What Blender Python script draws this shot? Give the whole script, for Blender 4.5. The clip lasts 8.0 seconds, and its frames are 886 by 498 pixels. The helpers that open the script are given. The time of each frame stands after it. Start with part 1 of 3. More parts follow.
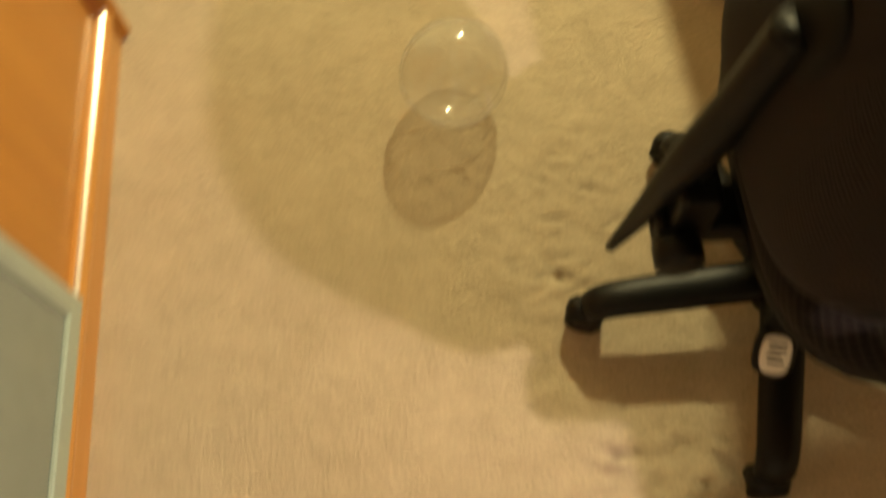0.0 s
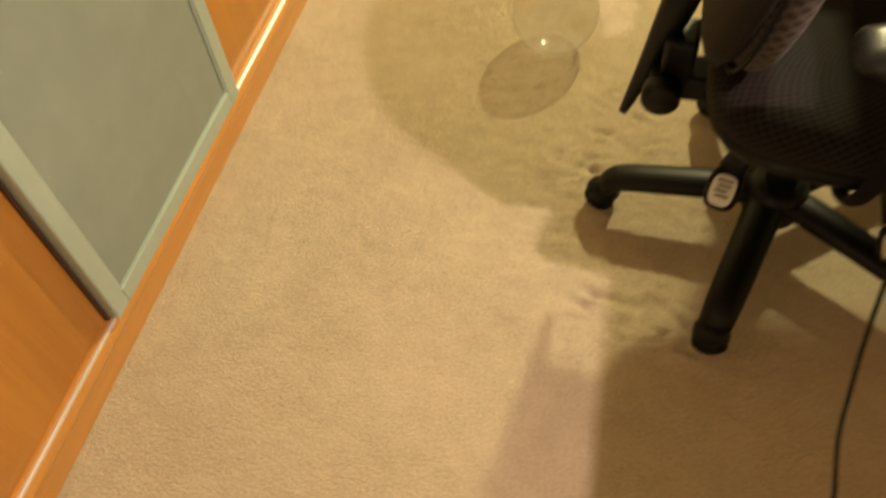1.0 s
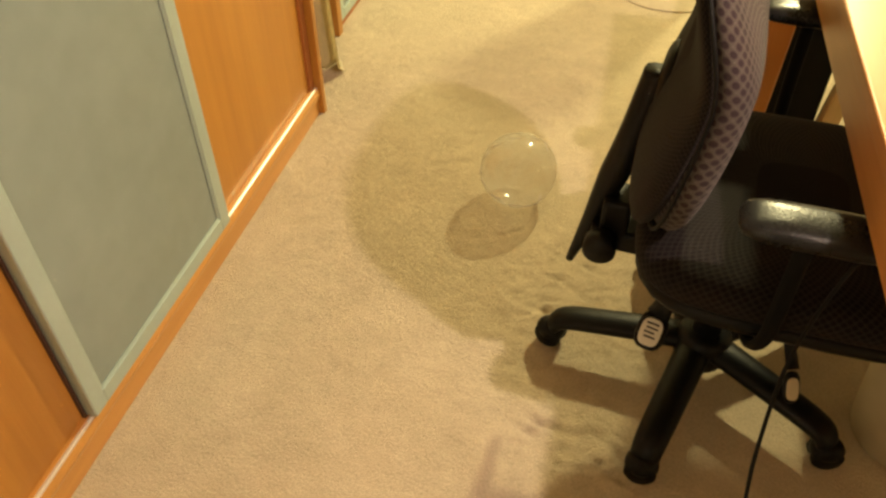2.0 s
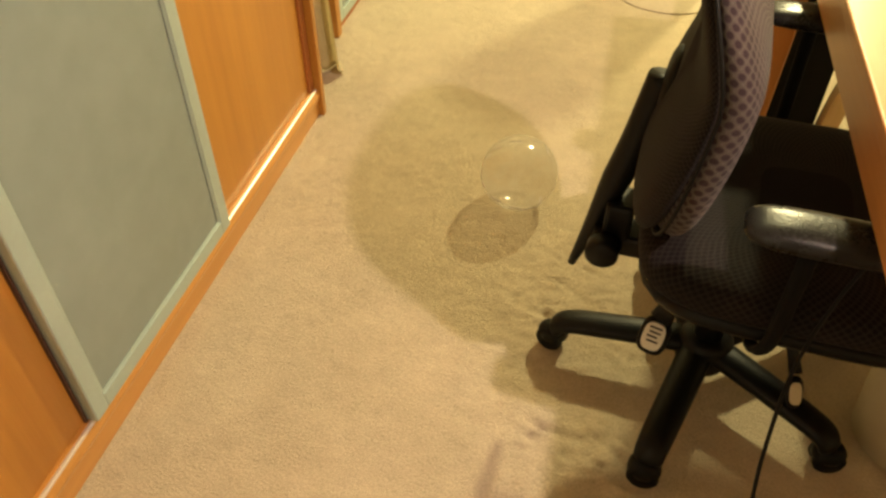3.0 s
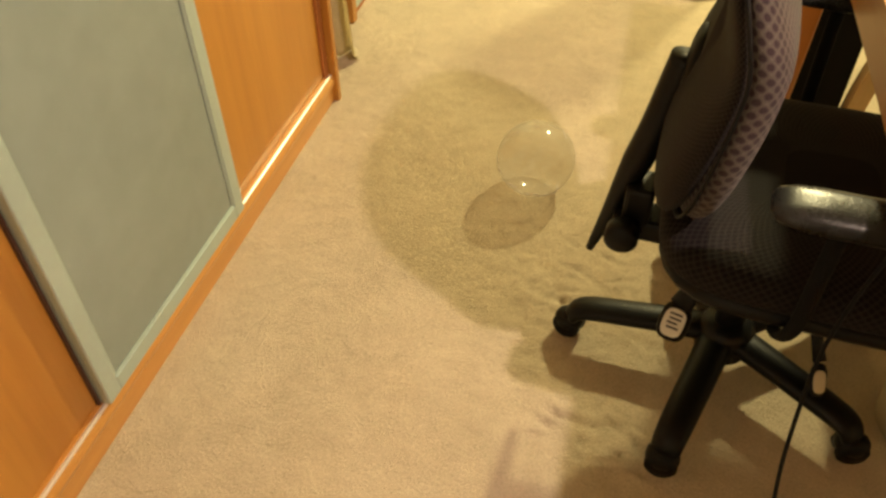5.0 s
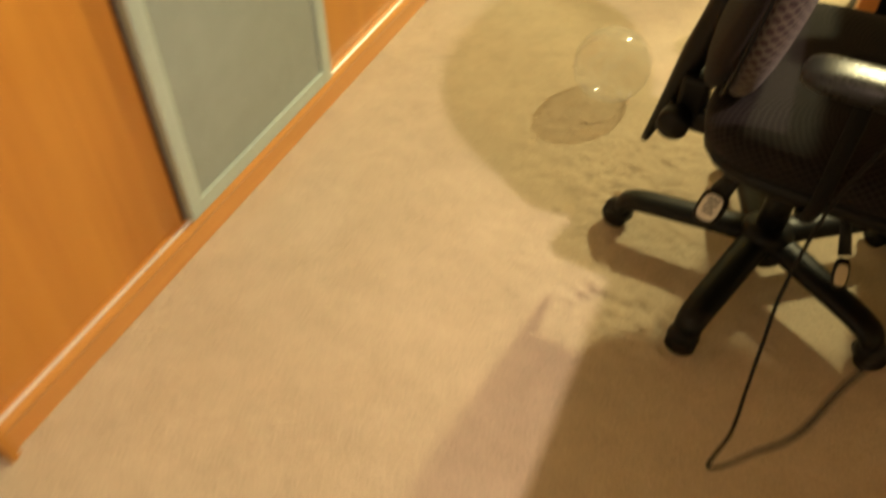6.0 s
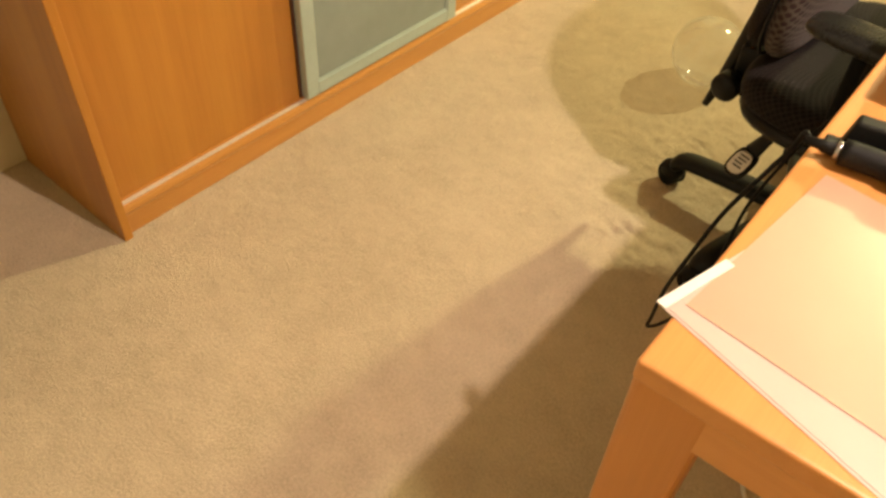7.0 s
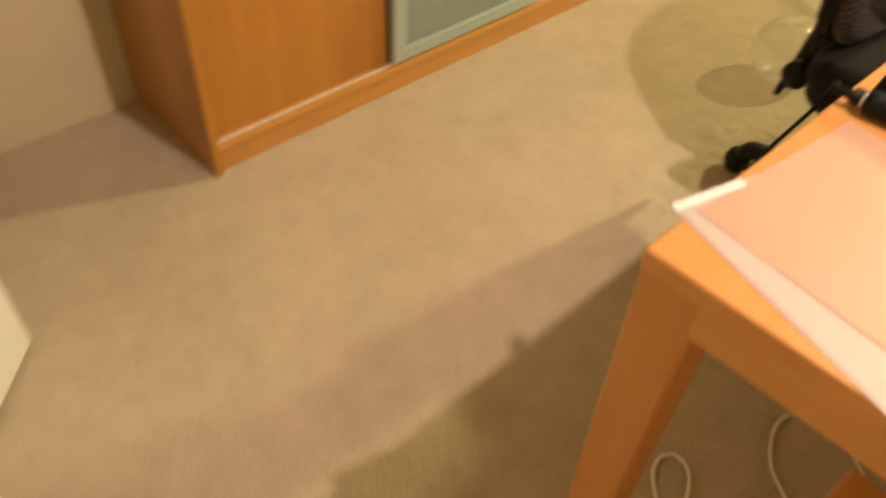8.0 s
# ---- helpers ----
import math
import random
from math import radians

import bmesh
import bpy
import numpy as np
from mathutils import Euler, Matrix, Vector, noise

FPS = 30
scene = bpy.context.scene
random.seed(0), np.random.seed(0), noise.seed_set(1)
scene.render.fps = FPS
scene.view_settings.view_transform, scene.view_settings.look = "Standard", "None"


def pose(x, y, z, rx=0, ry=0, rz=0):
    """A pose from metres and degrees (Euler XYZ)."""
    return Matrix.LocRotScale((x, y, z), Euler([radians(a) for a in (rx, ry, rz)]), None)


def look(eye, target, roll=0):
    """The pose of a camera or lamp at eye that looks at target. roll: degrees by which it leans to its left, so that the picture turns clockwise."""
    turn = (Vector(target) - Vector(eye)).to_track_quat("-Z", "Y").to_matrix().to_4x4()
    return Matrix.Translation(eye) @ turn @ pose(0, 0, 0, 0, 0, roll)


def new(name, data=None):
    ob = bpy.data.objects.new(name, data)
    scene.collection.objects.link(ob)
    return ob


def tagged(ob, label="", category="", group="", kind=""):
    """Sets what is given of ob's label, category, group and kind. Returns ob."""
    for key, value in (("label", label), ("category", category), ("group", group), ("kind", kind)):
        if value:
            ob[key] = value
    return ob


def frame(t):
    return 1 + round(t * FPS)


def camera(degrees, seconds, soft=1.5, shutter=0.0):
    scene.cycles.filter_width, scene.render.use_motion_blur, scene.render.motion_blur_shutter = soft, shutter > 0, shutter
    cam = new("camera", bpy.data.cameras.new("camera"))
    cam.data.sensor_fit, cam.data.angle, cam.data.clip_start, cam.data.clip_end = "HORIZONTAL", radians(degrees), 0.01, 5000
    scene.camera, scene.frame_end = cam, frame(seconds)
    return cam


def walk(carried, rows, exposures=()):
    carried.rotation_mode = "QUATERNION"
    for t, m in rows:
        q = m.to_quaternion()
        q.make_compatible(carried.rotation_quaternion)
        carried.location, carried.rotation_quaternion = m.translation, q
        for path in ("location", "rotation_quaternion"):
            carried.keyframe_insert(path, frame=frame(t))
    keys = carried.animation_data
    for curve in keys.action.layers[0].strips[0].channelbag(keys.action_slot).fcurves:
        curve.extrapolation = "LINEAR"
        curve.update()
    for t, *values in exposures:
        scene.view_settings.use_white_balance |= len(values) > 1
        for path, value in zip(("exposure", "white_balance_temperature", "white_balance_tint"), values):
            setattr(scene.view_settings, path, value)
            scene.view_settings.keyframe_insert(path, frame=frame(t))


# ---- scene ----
cam = camera(58.3, 8.0, soft=2.6, shutter=0.7)
PATH = [
    (0, (0.543, 0.928, 1.203), (0.562, 1.775, -0.609), -5.5),
    (0.5, (0.638, 0.549, 1.167), (0.39, 1.548, -0.548), -8.9),
    (1, (0.764, 0.339, 1.206), (0.391, 1.46, -0.408), -7.1),
    (1.5, (0.822, 0.256, 1.292), (0.457, 1.566, -0.175), -1.3),
    (2, (0.82, 0.226, 1.304), (0.454, 1.629, -0.075), -0.5),
    (3.5, (0.797, 0.24, 1.31), (0.45, 1.645, -0.071), -0.0),
    (4, (0.792, 0.253, 1.299), (0.45, 1.657, -0.083), -0.0),
    (5.5, (0.818, 0.185, 1.265), (0.382, 1.529, -0.151), -0.7),
    (6, (0.93, 0.054, 1.241), (0.366, 1.291, -0.225), 0.3),
    (6.5, (1.101, -0.107, 1.236), (0.334, 1.001, -0.242), -0.2),
    (7, (1.254, -0.158, 1.244), (0.396, 0.936, -0.193), 3.5),
    (7.5, (1.262, -0.186, 1.273), (0.376, 0.946, -0.116), 1.3),
    (8, (1.379, -0.241, 1.246), (0.377, 0.724, -0.191), 3.2),
]
walk(cam, [(t, look(eye, target, roll)) for t, eye, target, roll in PATH],
     exposures=[(0.0, -0.2), (1.0, -0.1), (5.5, -0.06), (6.5, 0.0), (7.0, 0.0), (7.5, -0.12), (8.0, -0.27)])

# ---- light ----
world = bpy.data.worlds.new("room_air")
world.use_nodes = True
scene.world = world
world.node_tree.nodes["Background"].inputs[0].default_value = (1.0, 0.78, 0.5, 1)
world.node_tree.nodes["Background"].inputs[1].default_value = 0.004


def bulb(name, place, watts, colour, radius):
    data = bpy.data.lights.new(name, "POINT")
    data.energy, data.color, data.shadow_soft_size = watts, colour, radius
    ob = new(name, data)
    ob.location = place
    return ob


LAMP_DESK = (1.71, 0.62, 2.05)
LAMP_FAR = (1.53, 4.20, 2.38)
bulb("desk_bulb_light", LAMP_DESK, 126, (1.0, 0.78, 0.65), 0.025)
bulb("far_bulb_light", LAMP_FAR, 490, (1.0, 0.885, 0.46), 0.085)


# ---- materials ----
def nodes_of(name):
    m = bpy.data.materials.new(name)
    m.use_nodes = True
    nt = m.node_tree
    return m, nt.nodes, nt.links, nt.nodes["Principled BSDF"]


def ramp(nodes, stops):
    r = nodes.new("ShaderNodeValToRGB")
    e = r.color_ramp.elements
    while len(e) < len(stops):
        e.new(0.5)
    for k, (p, c) in zip(e, stops):
        k.position, k.color = p, (*c, 1)
    return r


def plain(name, colour, rough=0.5, metal=0.0, vary=0.12, scale=30.0, bump=0.05, coat=0.0):
    m, n, l, b = nodes_of(name)
    tc = n.new("ShaderNodeTexCoord")
    big = n.new("ShaderNodeTexNoise")
    big.inputs["Scale"].default_value, big.inputs["Detail"].default_value = scale * 0.12, 4
    fine = n.new("ShaderNodeTexNoise")
    fine.inputs["Scale"].default_value, fine.inputs["Detail"].default_value = scale, 6
    l.new(tc.outputs["Object"], big.inputs["Vector"])
    l.new(tc.outputs["Object"], fine.inputs["Vector"])
    mix = n.new("ShaderNodeMath")
    mix.operation = "ADD"
    l.new(big.outputs["Fac"], mix.inputs[0])
    l.new(fine.outputs["Fac"], mix.inputs[1])
    half = n.new("ShaderNodeMath")
    half.operation = "MULTIPLY"
    half.inputs[1].default_value = 0.5
    l.new(mix.outputs[0], half.inputs[0])
    r = ramp(n, [(0.3, [c * (1 - vary) for c in colour]), (0.7, [min(1, c * (1 + vary)) for c in colour])])
    l.new(half.outputs[0], r.inputs[0])
    l.new(r.outputs[0], b.inputs["Base Color"])
    rr = n.new("ShaderNodeMapRange")
    rr.inputs["To Min"].default_value, rr.inputs["To Max"].default_value = max(0.02, rough - 0.08), min(1, rough + 0.08)
    l.new(half.outputs[0], rr.inputs["Value"])
    l.new(rr.outputs[0], b.inputs["Roughness"])
    b.inputs["Metallic"].default_value = metal
    b.inputs["Coat Weight"].default_value, b.inputs["Coat Roughness"].default_value = coat, 0.3
    b.inputs["Specular IOR Level"].default_value = 0.5 if max(colour) > 0.02 else 0.22
    if bump:
        bp = n.new("ShaderNodeBump")
        bp.inputs["Strength"].default_value, bp.inputs["Distance"].default_value = bump, 0.004
        l.new(fine.outputs["Fac"], bp.inputs["Height"])
        l.new(bp.outputs[0], b.inputs["Normal"])
    return m


def wood(name, dark, light, axis=2, rough=0.38, grain=1.0, coat=0.0):
    """Veneer with grain along one axis (0, 1 or 2)."""
    m, n, l, b = nodes_of(name)
    tc = n.new("ShaderNodeTexCoord")

    def stretched(across, along, detail, rough_=0.55):
        mp = n.new("ShaderNodeMapping")
        sc = [across] * 3
        sc[axis] = along
        mp.inputs["Scale"].default_value = sc
        t = n.new("ShaderNodeTexNoise")
        t.inputs["Scale"].default_value, t.inputs["Detail"].default_value, t.inputs["Roughness"].default_value = 1.0, detail, rough_
        t.inputs["Distortion"].default_value = 0.4
        l.new(tc.outputs["Object"], mp.inputs["Vector"])
        l.new(mp.outputs[0], t.inputs["Vector"])
        return t

    broad, mid, fine = stretched(7, 0.7, 3), stretched(45, 2.2, 4), stretched(420, 9, 3)
    a = n.new("ShaderNodeMath")
    a.operation = "MULTIPLY_ADD"
    a.inputs[1].default_value = 0.5
    l.new(broad.outputs["Fac"], a.inputs[0])
    c = n.new("ShaderNodeMath")
    c.operation = "MULTIPLY"
    c.inputs[1].default_value = 0.32 * grain
    l.new(mid.outputs["Fac"], c.inputs[0])
    l.new(c.outputs[0], a.inputs[2])
    d = n.new("ShaderNodeMath")
    d.operation = "MULTIPLY_ADD"
    d.inputs[1].default_value = 0.18 * grain
    l.new(fine.outputs["Fac"], d.inputs[0])
    l.new(a.outputs[0], d.inputs[2])
    r = ramp(n, [(0.32, dark), (0.66, light)])
    l.new(d.outputs[0], r.inputs[0])
    l.new(r.outputs[0], b.inputs["Base Color"])
    b.inputs["Roughness"].default_value = rough
    b.inputs["Coat Weight"].default_value, b.inputs["Coat Roughness"].default_value = coat, 0.36
    bp = n.new("ShaderNodeBump")
    bp.inputs["Strength"].default_value, bp.inputs["Distance"].default_value = 0.06, 0.002
    l.new(fine.outputs["Fac"], bp.inputs["Height"])
    l.new(bp.outputs[0], b.inputs["Normal"])
    return m


def carpet_material():
    m, n, l, b = nodes_of("beige_carpet")
    tc = n.new("ShaderNodeTexCoord")

    def tex(scale, detail=5, rough_=0.6):
        t = n.new("ShaderNodeTexNoise")
        t.inputs["Scale"].default_value, t.inputs["Detail"].default_value, t.inputs["Roughness"].default_value = scale, detail, rough_
        l.new(tc.outputs["Object"], t.inputs["Vector"])
        return t

    tuft, blotch, worn = tex(190, 4, 0.75), tex(14, 5), tex(2.6, 4)
    s1 = n.new("ShaderNodeMath")
    s1.operation = "MULTIPLY_ADD"
    s1.inputs[1].default_value = 0.62
    l.new(tuft.outputs["Fac"], s1.inputs[0])
    s0 = n.new("ShaderNodeMath")
    s0.operation = "MULTIPLY"
    s0.inputs[1].default_value = 0.28
    l.new(blotch.outputs["Fac"], s0.inputs[0])
    l.new(s0.outputs[0], s1.inputs[2])
    s2 = n.new("ShaderNodeMath")
    s2.operation = "MULTIPLY_ADD"
    s2.inputs[1].default_value = 0.3
    l.new(worn.outputs["Fac"], s2.inputs[0])
    l.new(s1.outputs[0], s2.inputs[2])
    r = ramp(n, [(0.42, (0.42, 0.342, 0.226)), (0.6, (0.585, 0.48, 0.328)), (0.78, (0.71, 0.592, 0.418))])
    l.new(s2.outputs[0], r.inputs[0])
    l.new(r.outputs[0], b.inputs["Base Color"])
    b.inputs["Roughness"].default_value = 0.95
    b.inputs["Specular IOR Level"].default_value = 0.12
    b.inputs["Sheen Weight"].default_value = 0.25
    b.inputs["Sheen Roughness"].default_value = 0.6
    b.inputs["Sheen Tint"].default_value = (1.0, 0.92, 0.8, 1)
    pile = tex(170, 5, 0.7)
    bp = n.new("ShaderNodeBump")
    bp.inputs["Strength"].default_value, bp.inputs["Distance"].default_value = 0.85, 0.008
    l.new(pile.outputs["Fac"], bp.inputs["Height"])
    l.new(bp.outputs[0], b.inputs["Normal"])
    return m


def fabric_material(name, k, spacing=0.0135):
    """Woven cloth with staggered round dots, laid out on the cloth's own metre-sized map."""
    m, n, l, b = nodes_of(name)
    uv = n.new("ShaderNodeUVMap")
    uv.uv_map = "cloth"
    wob = n.new("ShaderNodeTexNoise")
    wob.inputs["Scale"].default_value, wob.inputs["Detail"].default_value = 40, 2
    l.new(uv.outputs[0], wob.inputs["Vector"])
    off = n.new("ShaderNodeVectorMath")
    off.operation = "MULTIPLY_ADD"
    off.inputs[1].default_value = (0.003, 0.003, 0)
    l.new(wob.outputs["Color"], off.inputs[0])
    l.new(uv.outputs[0], off.inputs[2])
    mp = n.new("ShaderNodeMapping")
    mp.inputs["Rotation"].default_value = (0, 0, radians(45))
    mp.inputs["Scale"].default_value = (1 / spacing, 1 / spacing, 1)
    l.new(off.outputs[0], mp.inputs["Vector"])
    v = n.new("ShaderNodeTexVoronoi")
    v.voronoi_dimensions = "2D"
    v.inputs["Scale"].default_value, v.inputs["Randomness"].default_value = 1.0, 0.05
    l.new(mp.outputs[0], v.inputs["Vector"])
    w = n.new("ShaderNodeTexNoise")
    w.inputs["Scale"].default_value, w.inputs["Detail"].default_value = 700, 3
    l.new(uv.outputs[0], w.inputs["Vector"])
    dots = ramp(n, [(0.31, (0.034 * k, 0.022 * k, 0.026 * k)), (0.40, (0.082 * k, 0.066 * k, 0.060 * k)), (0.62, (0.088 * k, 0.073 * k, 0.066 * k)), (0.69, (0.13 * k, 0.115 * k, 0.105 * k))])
    l.new(v.outputs["Distance"], dots.inputs[0])
    weave = ramp(n, [(0.3, (0.45, 0.45, 0.45)), (0.7, (1.0, 1.0, 1.0))])
    l.new(w.outputs["Fac"], weave.inputs[0])
    mx = n.new("ShaderNodeMix")
    mx.data_type, mx.blend_type = "RGBA", "MULTIPLY"
    mx.inputs[0].default_value = 0.8
    l.new(dots.outputs[0], mx.inputs[6])
    l.new(weave.outputs[0], mx.inputs[7])
    l.new(mx.outputs[2], b.inputs["Base Color"])
    b.inputs["Roughness"].default_value = 0.88
    b.inputs["Specular IOR Level"].default_value = 0.15
    b.inputs["Sheen Weight"].default_value = 0.06 * k
    bp = n.new("ShaderNodeBump")
    bp.inputs["Strength"].default_value, bp.inputs["Distance"].default_value = 0.5, 0.002
    l.new(v.outputs["Distance"], bp.inputs["Height"])
    l.new(bp.outputs[0], b.inputs["Normal"])
    return m


def clear_plastic():
    m, n, l, b = nodes_of("clear_plastic")
    n.remove(b)
    out = n["Material Output"]
    tr, gl, df = n.new("ShaderNodeBsdfTransparent"), n.new("ShaderNodeBsdfGlossy"), n.new("ShaderNodeBsdfDiffuse")
    tr.inputs[0].default_value = (0.97, 0.965, 0.955, 1)
    gl.inputs["Roughness"].default_value = 0.1
    df.inputs[0].default_value = (0.95, 0.93, 0.9, 1)
    lw = n.new("ShaderNodeLayerWeight")
    lw.inputs[0].default_value = 0.5
    pw = n.new("ShaderNodeMath")
    pw.operation, pw.inputs[1].default_value = "POWER", 4.0
    l.new(lw.outputs["Facing"], pw.inputs[0])
    fr = n.new("ShaderNodeMath")
    fr.operation, fr.inputs[1].default_value, fr.inputs[2].default_value = "MULTIPLY_ADD", 0.55, 0.05
    l.new(pw.outputs[0], fr.inputs[0])
    m1, m2 = n.new("ShaderNodeMixShader"), n.new("ShaderNodeMixShader")
    no = n.new("ShaderNodeTexNoise")
    no.inputs["Scale"].default_value = 25
    mr = n.new("ShaderNodeMapRange")
    mr.inputs["To Min"].default_value, mr.inputs["To Max"].default_value = 0.06, 0.19
    l.new(no.outputs["Fac"], mr.inputs["Value"])
    l.new(mr.outputs[0], m1.inputs[0])
    l.new(tr.outputs[0], m1.inputs[1])
    tl, both = n.new("ShaderNodeBsdfTranslucent"), n.new("ShaderNodeMixShader")
    tl.inputs[0].default_value = (0.95, 0.93, 0.9, 1)
    l.new(df.outputs[0], both.inputs[1])
    l.new(tl.outputs[0], both.inputs[2])
    l.new(both.outputs[0], m1.inputs[2])
    l.new(fr.outputs[0], m2.inputs[0])
    l.new(m1.outputs[0], m2.inputs[1])
    l.new(gl.outputs[0], m2.inputs[2])
    l.new(m2.outputs[0], out.inputs[0])
    return m


CHERRY = wood("cherry_veneer", (0.375, 0.152, 0.023), (0.57, 0.268, 0.045), 2, 0.32, 0.75)
CHERRY_Y = wood("cherry_veneer_rail", (0.43, 0.178, 0.03), (0.63, 0.30, 0.06), 1, 0.34, 1.0, 1.0)
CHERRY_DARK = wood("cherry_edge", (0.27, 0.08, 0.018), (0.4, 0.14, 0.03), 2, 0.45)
BEECH_Y = wood("beech_top", (0.52, 0.225, 0.06), (0.66, 0.32, 0.10), 1, 0.35)
BEECH_X = wood("beech_end", (0.52, 0.225, 0.06), (0.66, 0.32, 0.10), 0, 0.35)
BEECH = wood("beech_leg", (0.46, 0.185, 0.042), (0.60, 0.265, 0.07), 2, 0.4)
PALE = wood("pale_beech", (0.58, 0.40, 0.17), (0.72, 0.53, 0.27), 2, 0.4)
CARPET = carpet_material()
FABRIC = fabric_material("dotted_upholstery", 1.2)
# the same cloth for the seat, with the desk's shade in its colour
SHADED_FABRIC = fabric_material("shaded_dotted_upholstery", 0.23, 0.010)
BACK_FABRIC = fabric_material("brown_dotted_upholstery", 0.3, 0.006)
PLASTIC = plain("black_plastic", (0.0032, 0.0032, 0.003), 0.44, 0, 0.25, 160, 0.1)
RUBBER = plain("black_rubber", (0.0025, 0.0025, 0.0023), 0.6, 0, 0.2, 120, 0.05)
MATTE = plain("dull_black_plastic", (0.002, 0.002, 0.0018), 0.9, 0, 0.2, 120, 0.1)
PAD = plain("grey_black_arm_pad", (0.012, 0.012, 0.011), 0.28, 0, 0.15, 220, 0.08)
ALU = plain("grey_green_metal", (0.45, 0.55, 0.51), 0.36, 0.35, 0.06, 60, 0.03)
FROST = plain("frosted_glass", (0.245, 0.288, 0.26), 0.24, 0, 0.10, 14, 0.0, 0.0)
WALL = plain("cream_wall_paint", (0.68, 0.60, 0.40), 0.8, 0, 0.04, 40, 0.12)
# pale metallic colour for the ledge's highlight
LEDGE_GLINT = plain("pale_ledge_glint", (0.80, 0.72, 0.64), 0.3, 0.5, 0.05, 60, 0.02)
# darkened beige for unseen walls and ceiling, to weaken bounced light
DIM_BEIGE = plain("dim_bounce_beige", (0.37, 0.335, 0.24), 0.85, 0, 0.05, 40, 0.1)
WHITE = plain("white_gloss_paint", (0.78, 0.77, 0.7), 0.4, 0, 0.03, 25, 0.02)
PAPER = plain("peach_paper", (0.52, 0.32, 0.225), 0.4, 0, 0.05, 12, 0.02, 0.7)
SLEEVE = plain("white_card", (0.54, 0.44, 0.395), 0.3, 0, 0.05, 20, 0.02, 0.9)
# shade colour for the gap between glass frame and wooden door
GAP_SHADE = plain("dark_brown_gap_shade", (0.05, 0.018, 0.008), 0.7, 0, 0.2, 60, 0.1)
CREAM = plain("cream_cloth", (0.75, 0.66, 0.46), 0.85, 0, 0.12, 60, 0.15)
BIN = plain("beige_plastic", (0.5, 0.43, 0.29), 0.5, 0, 0.08, 25, 0.04)
BROWN_CLOTH = plain("dark_brown_cloth", (0.035, 0.02, 0.013), 0.9, 0, 0.3, 120, 0.3)
CARPETISH = plain("beige_cloth", (0.56, 0.47, 0.34), 0.9, 0, 0.1, 60, 0.1)
CORD = plain("white_cord", (0.7, 0.66, 0.55), 0.45, 0, 0.05, 80, 0.0)
RED = plain("orange_red_card", (0.6, 0.12, 0.03), 0.5, 0, 0.1, 20, 0.02)
STEEL = plain("grey_steel", (0.4, 0.4, 0.4), 0.3, 0.9, 0.08, 80, 0.03)
LABEL = plain("white_label", (0.75, 0.73, 0.68), 0.5, 0, 0.03, 60, 0.0)
INK = plain("black_ink", (0.03, 0.03, 0.03), 0.6, 0, 0.1, 60, 0.0)
CLEAR = clear_plastic()


def shade_material(name, clear):
    m, n, l, b = nodes_of(name)
    b.inputs["Base Color"].default_value, b.inputs["Roughness"].default_value = (0.6, 0.53, 0.42, 1), 0.7
    tr, mx = n.new("ShaderNodeBsdfTransparent"), n.new("ShaderNodeMixShader")
    mx.inputs[0].default_value = clear
    l.new(b.outputs[0], mx.inputs[1])
    l.new(tr.outputs[0], mx.inputs[2])
    l.new(mx.outputs[0], n["Material Output"].inputs[0])
    return m


SHADE = shade_material("thin_cream_shade", 0.45)
# mostly transparent, so the added column casts only a weak shadow
WEAK_BLOCKER = shade_material("half_clear_blocker", 0.78)


# ---- building helpers ----
def link(name, bm, material, parent=None, smooth=False):
    me = bpy.data.meshes.new(name)
    bmesh.ops.recalc_face_normals(bm, faces=bm.faces)
    bm.to_mesh(me)
    bm.free()
    me.materials.append(material)
    for p in me.polygons:
        p.use_smooth = smooth
    ob = new(name, me)
    if parent:
        ob.parent = parent
    return ob


def part(name, bm, material, parent, label="", smooth=False):
    ob = link(name, bm, material, parent, smooth)
    return tagged(ob, label) if label else ob


def thing(name, m, label, category, group="", kind=""):
    ob = new(name)
    ob.empty_display_size = 0.05
    ob.matrix_basis = m
    return tagged(ob, label, category, group, kind)


def box(x0, x1, y0, y1, z0, z1, bevel=0.0, seg=2, m=None):
    bm = bmesh.new()
    bmesh.ops.create_cube(bm, size=1, matrix=Matrix.Translation(((x0 + x1) / 2, (y0 + y1) / 2, (z0 + z1) / 2)) @ Matrix.Diagonal((x1 - x0, y1 - y0, z1 - z0, 1)))
    if bevel:
        bmesh.ops.bevel(bm, geom=bm.edges[:], offset=bevel, segments=seg, affect="EDGES", profile=0.5)
    if m:
        bm.transform(m)
    return bm


def tube(points, radius, sides=10, flat=1.0):
    """A swept round bar through points; flat scales its second axis; radius may be a list."""
    bm = bmesh.new()
    pts = [Vector(p) for p in points]
    rad = radius if isinstance(radius, (list, tuple)) else [radius] * len(pts)
    rings, side = [], None
    for i, p in enumerate(pts):
        d = (pts[min(i + 1, len(pts) - 1)] - pts[max(i - 1, 0)]).normalized()
        if side is None:
            side = d.cross(Vector((0, 0, 1)))
            if side.length < 1e-3:
                side = d.cross(Vector((0, 1, 0)))
        side = (side - d * side.dot(d)).normalized()
        up = side.cross(d)
        rings.append([bm.verts.new(p + (side * math.cos(a) + up * math.sin(a) * flat) * rad[i]) for a in [2 * math.pi * k / sides for k in range(sides)]])
    for a, b in zip(rings, rings[1:]):
        for k in range(sides):
            bm.faces.new((a[k], a[(k + 1) % sides], b[(k + 1) % sides], b[k]))
    bm.faces.new(rings[0])
    bm.faces.new(rings[-1][::-1])
    return bm


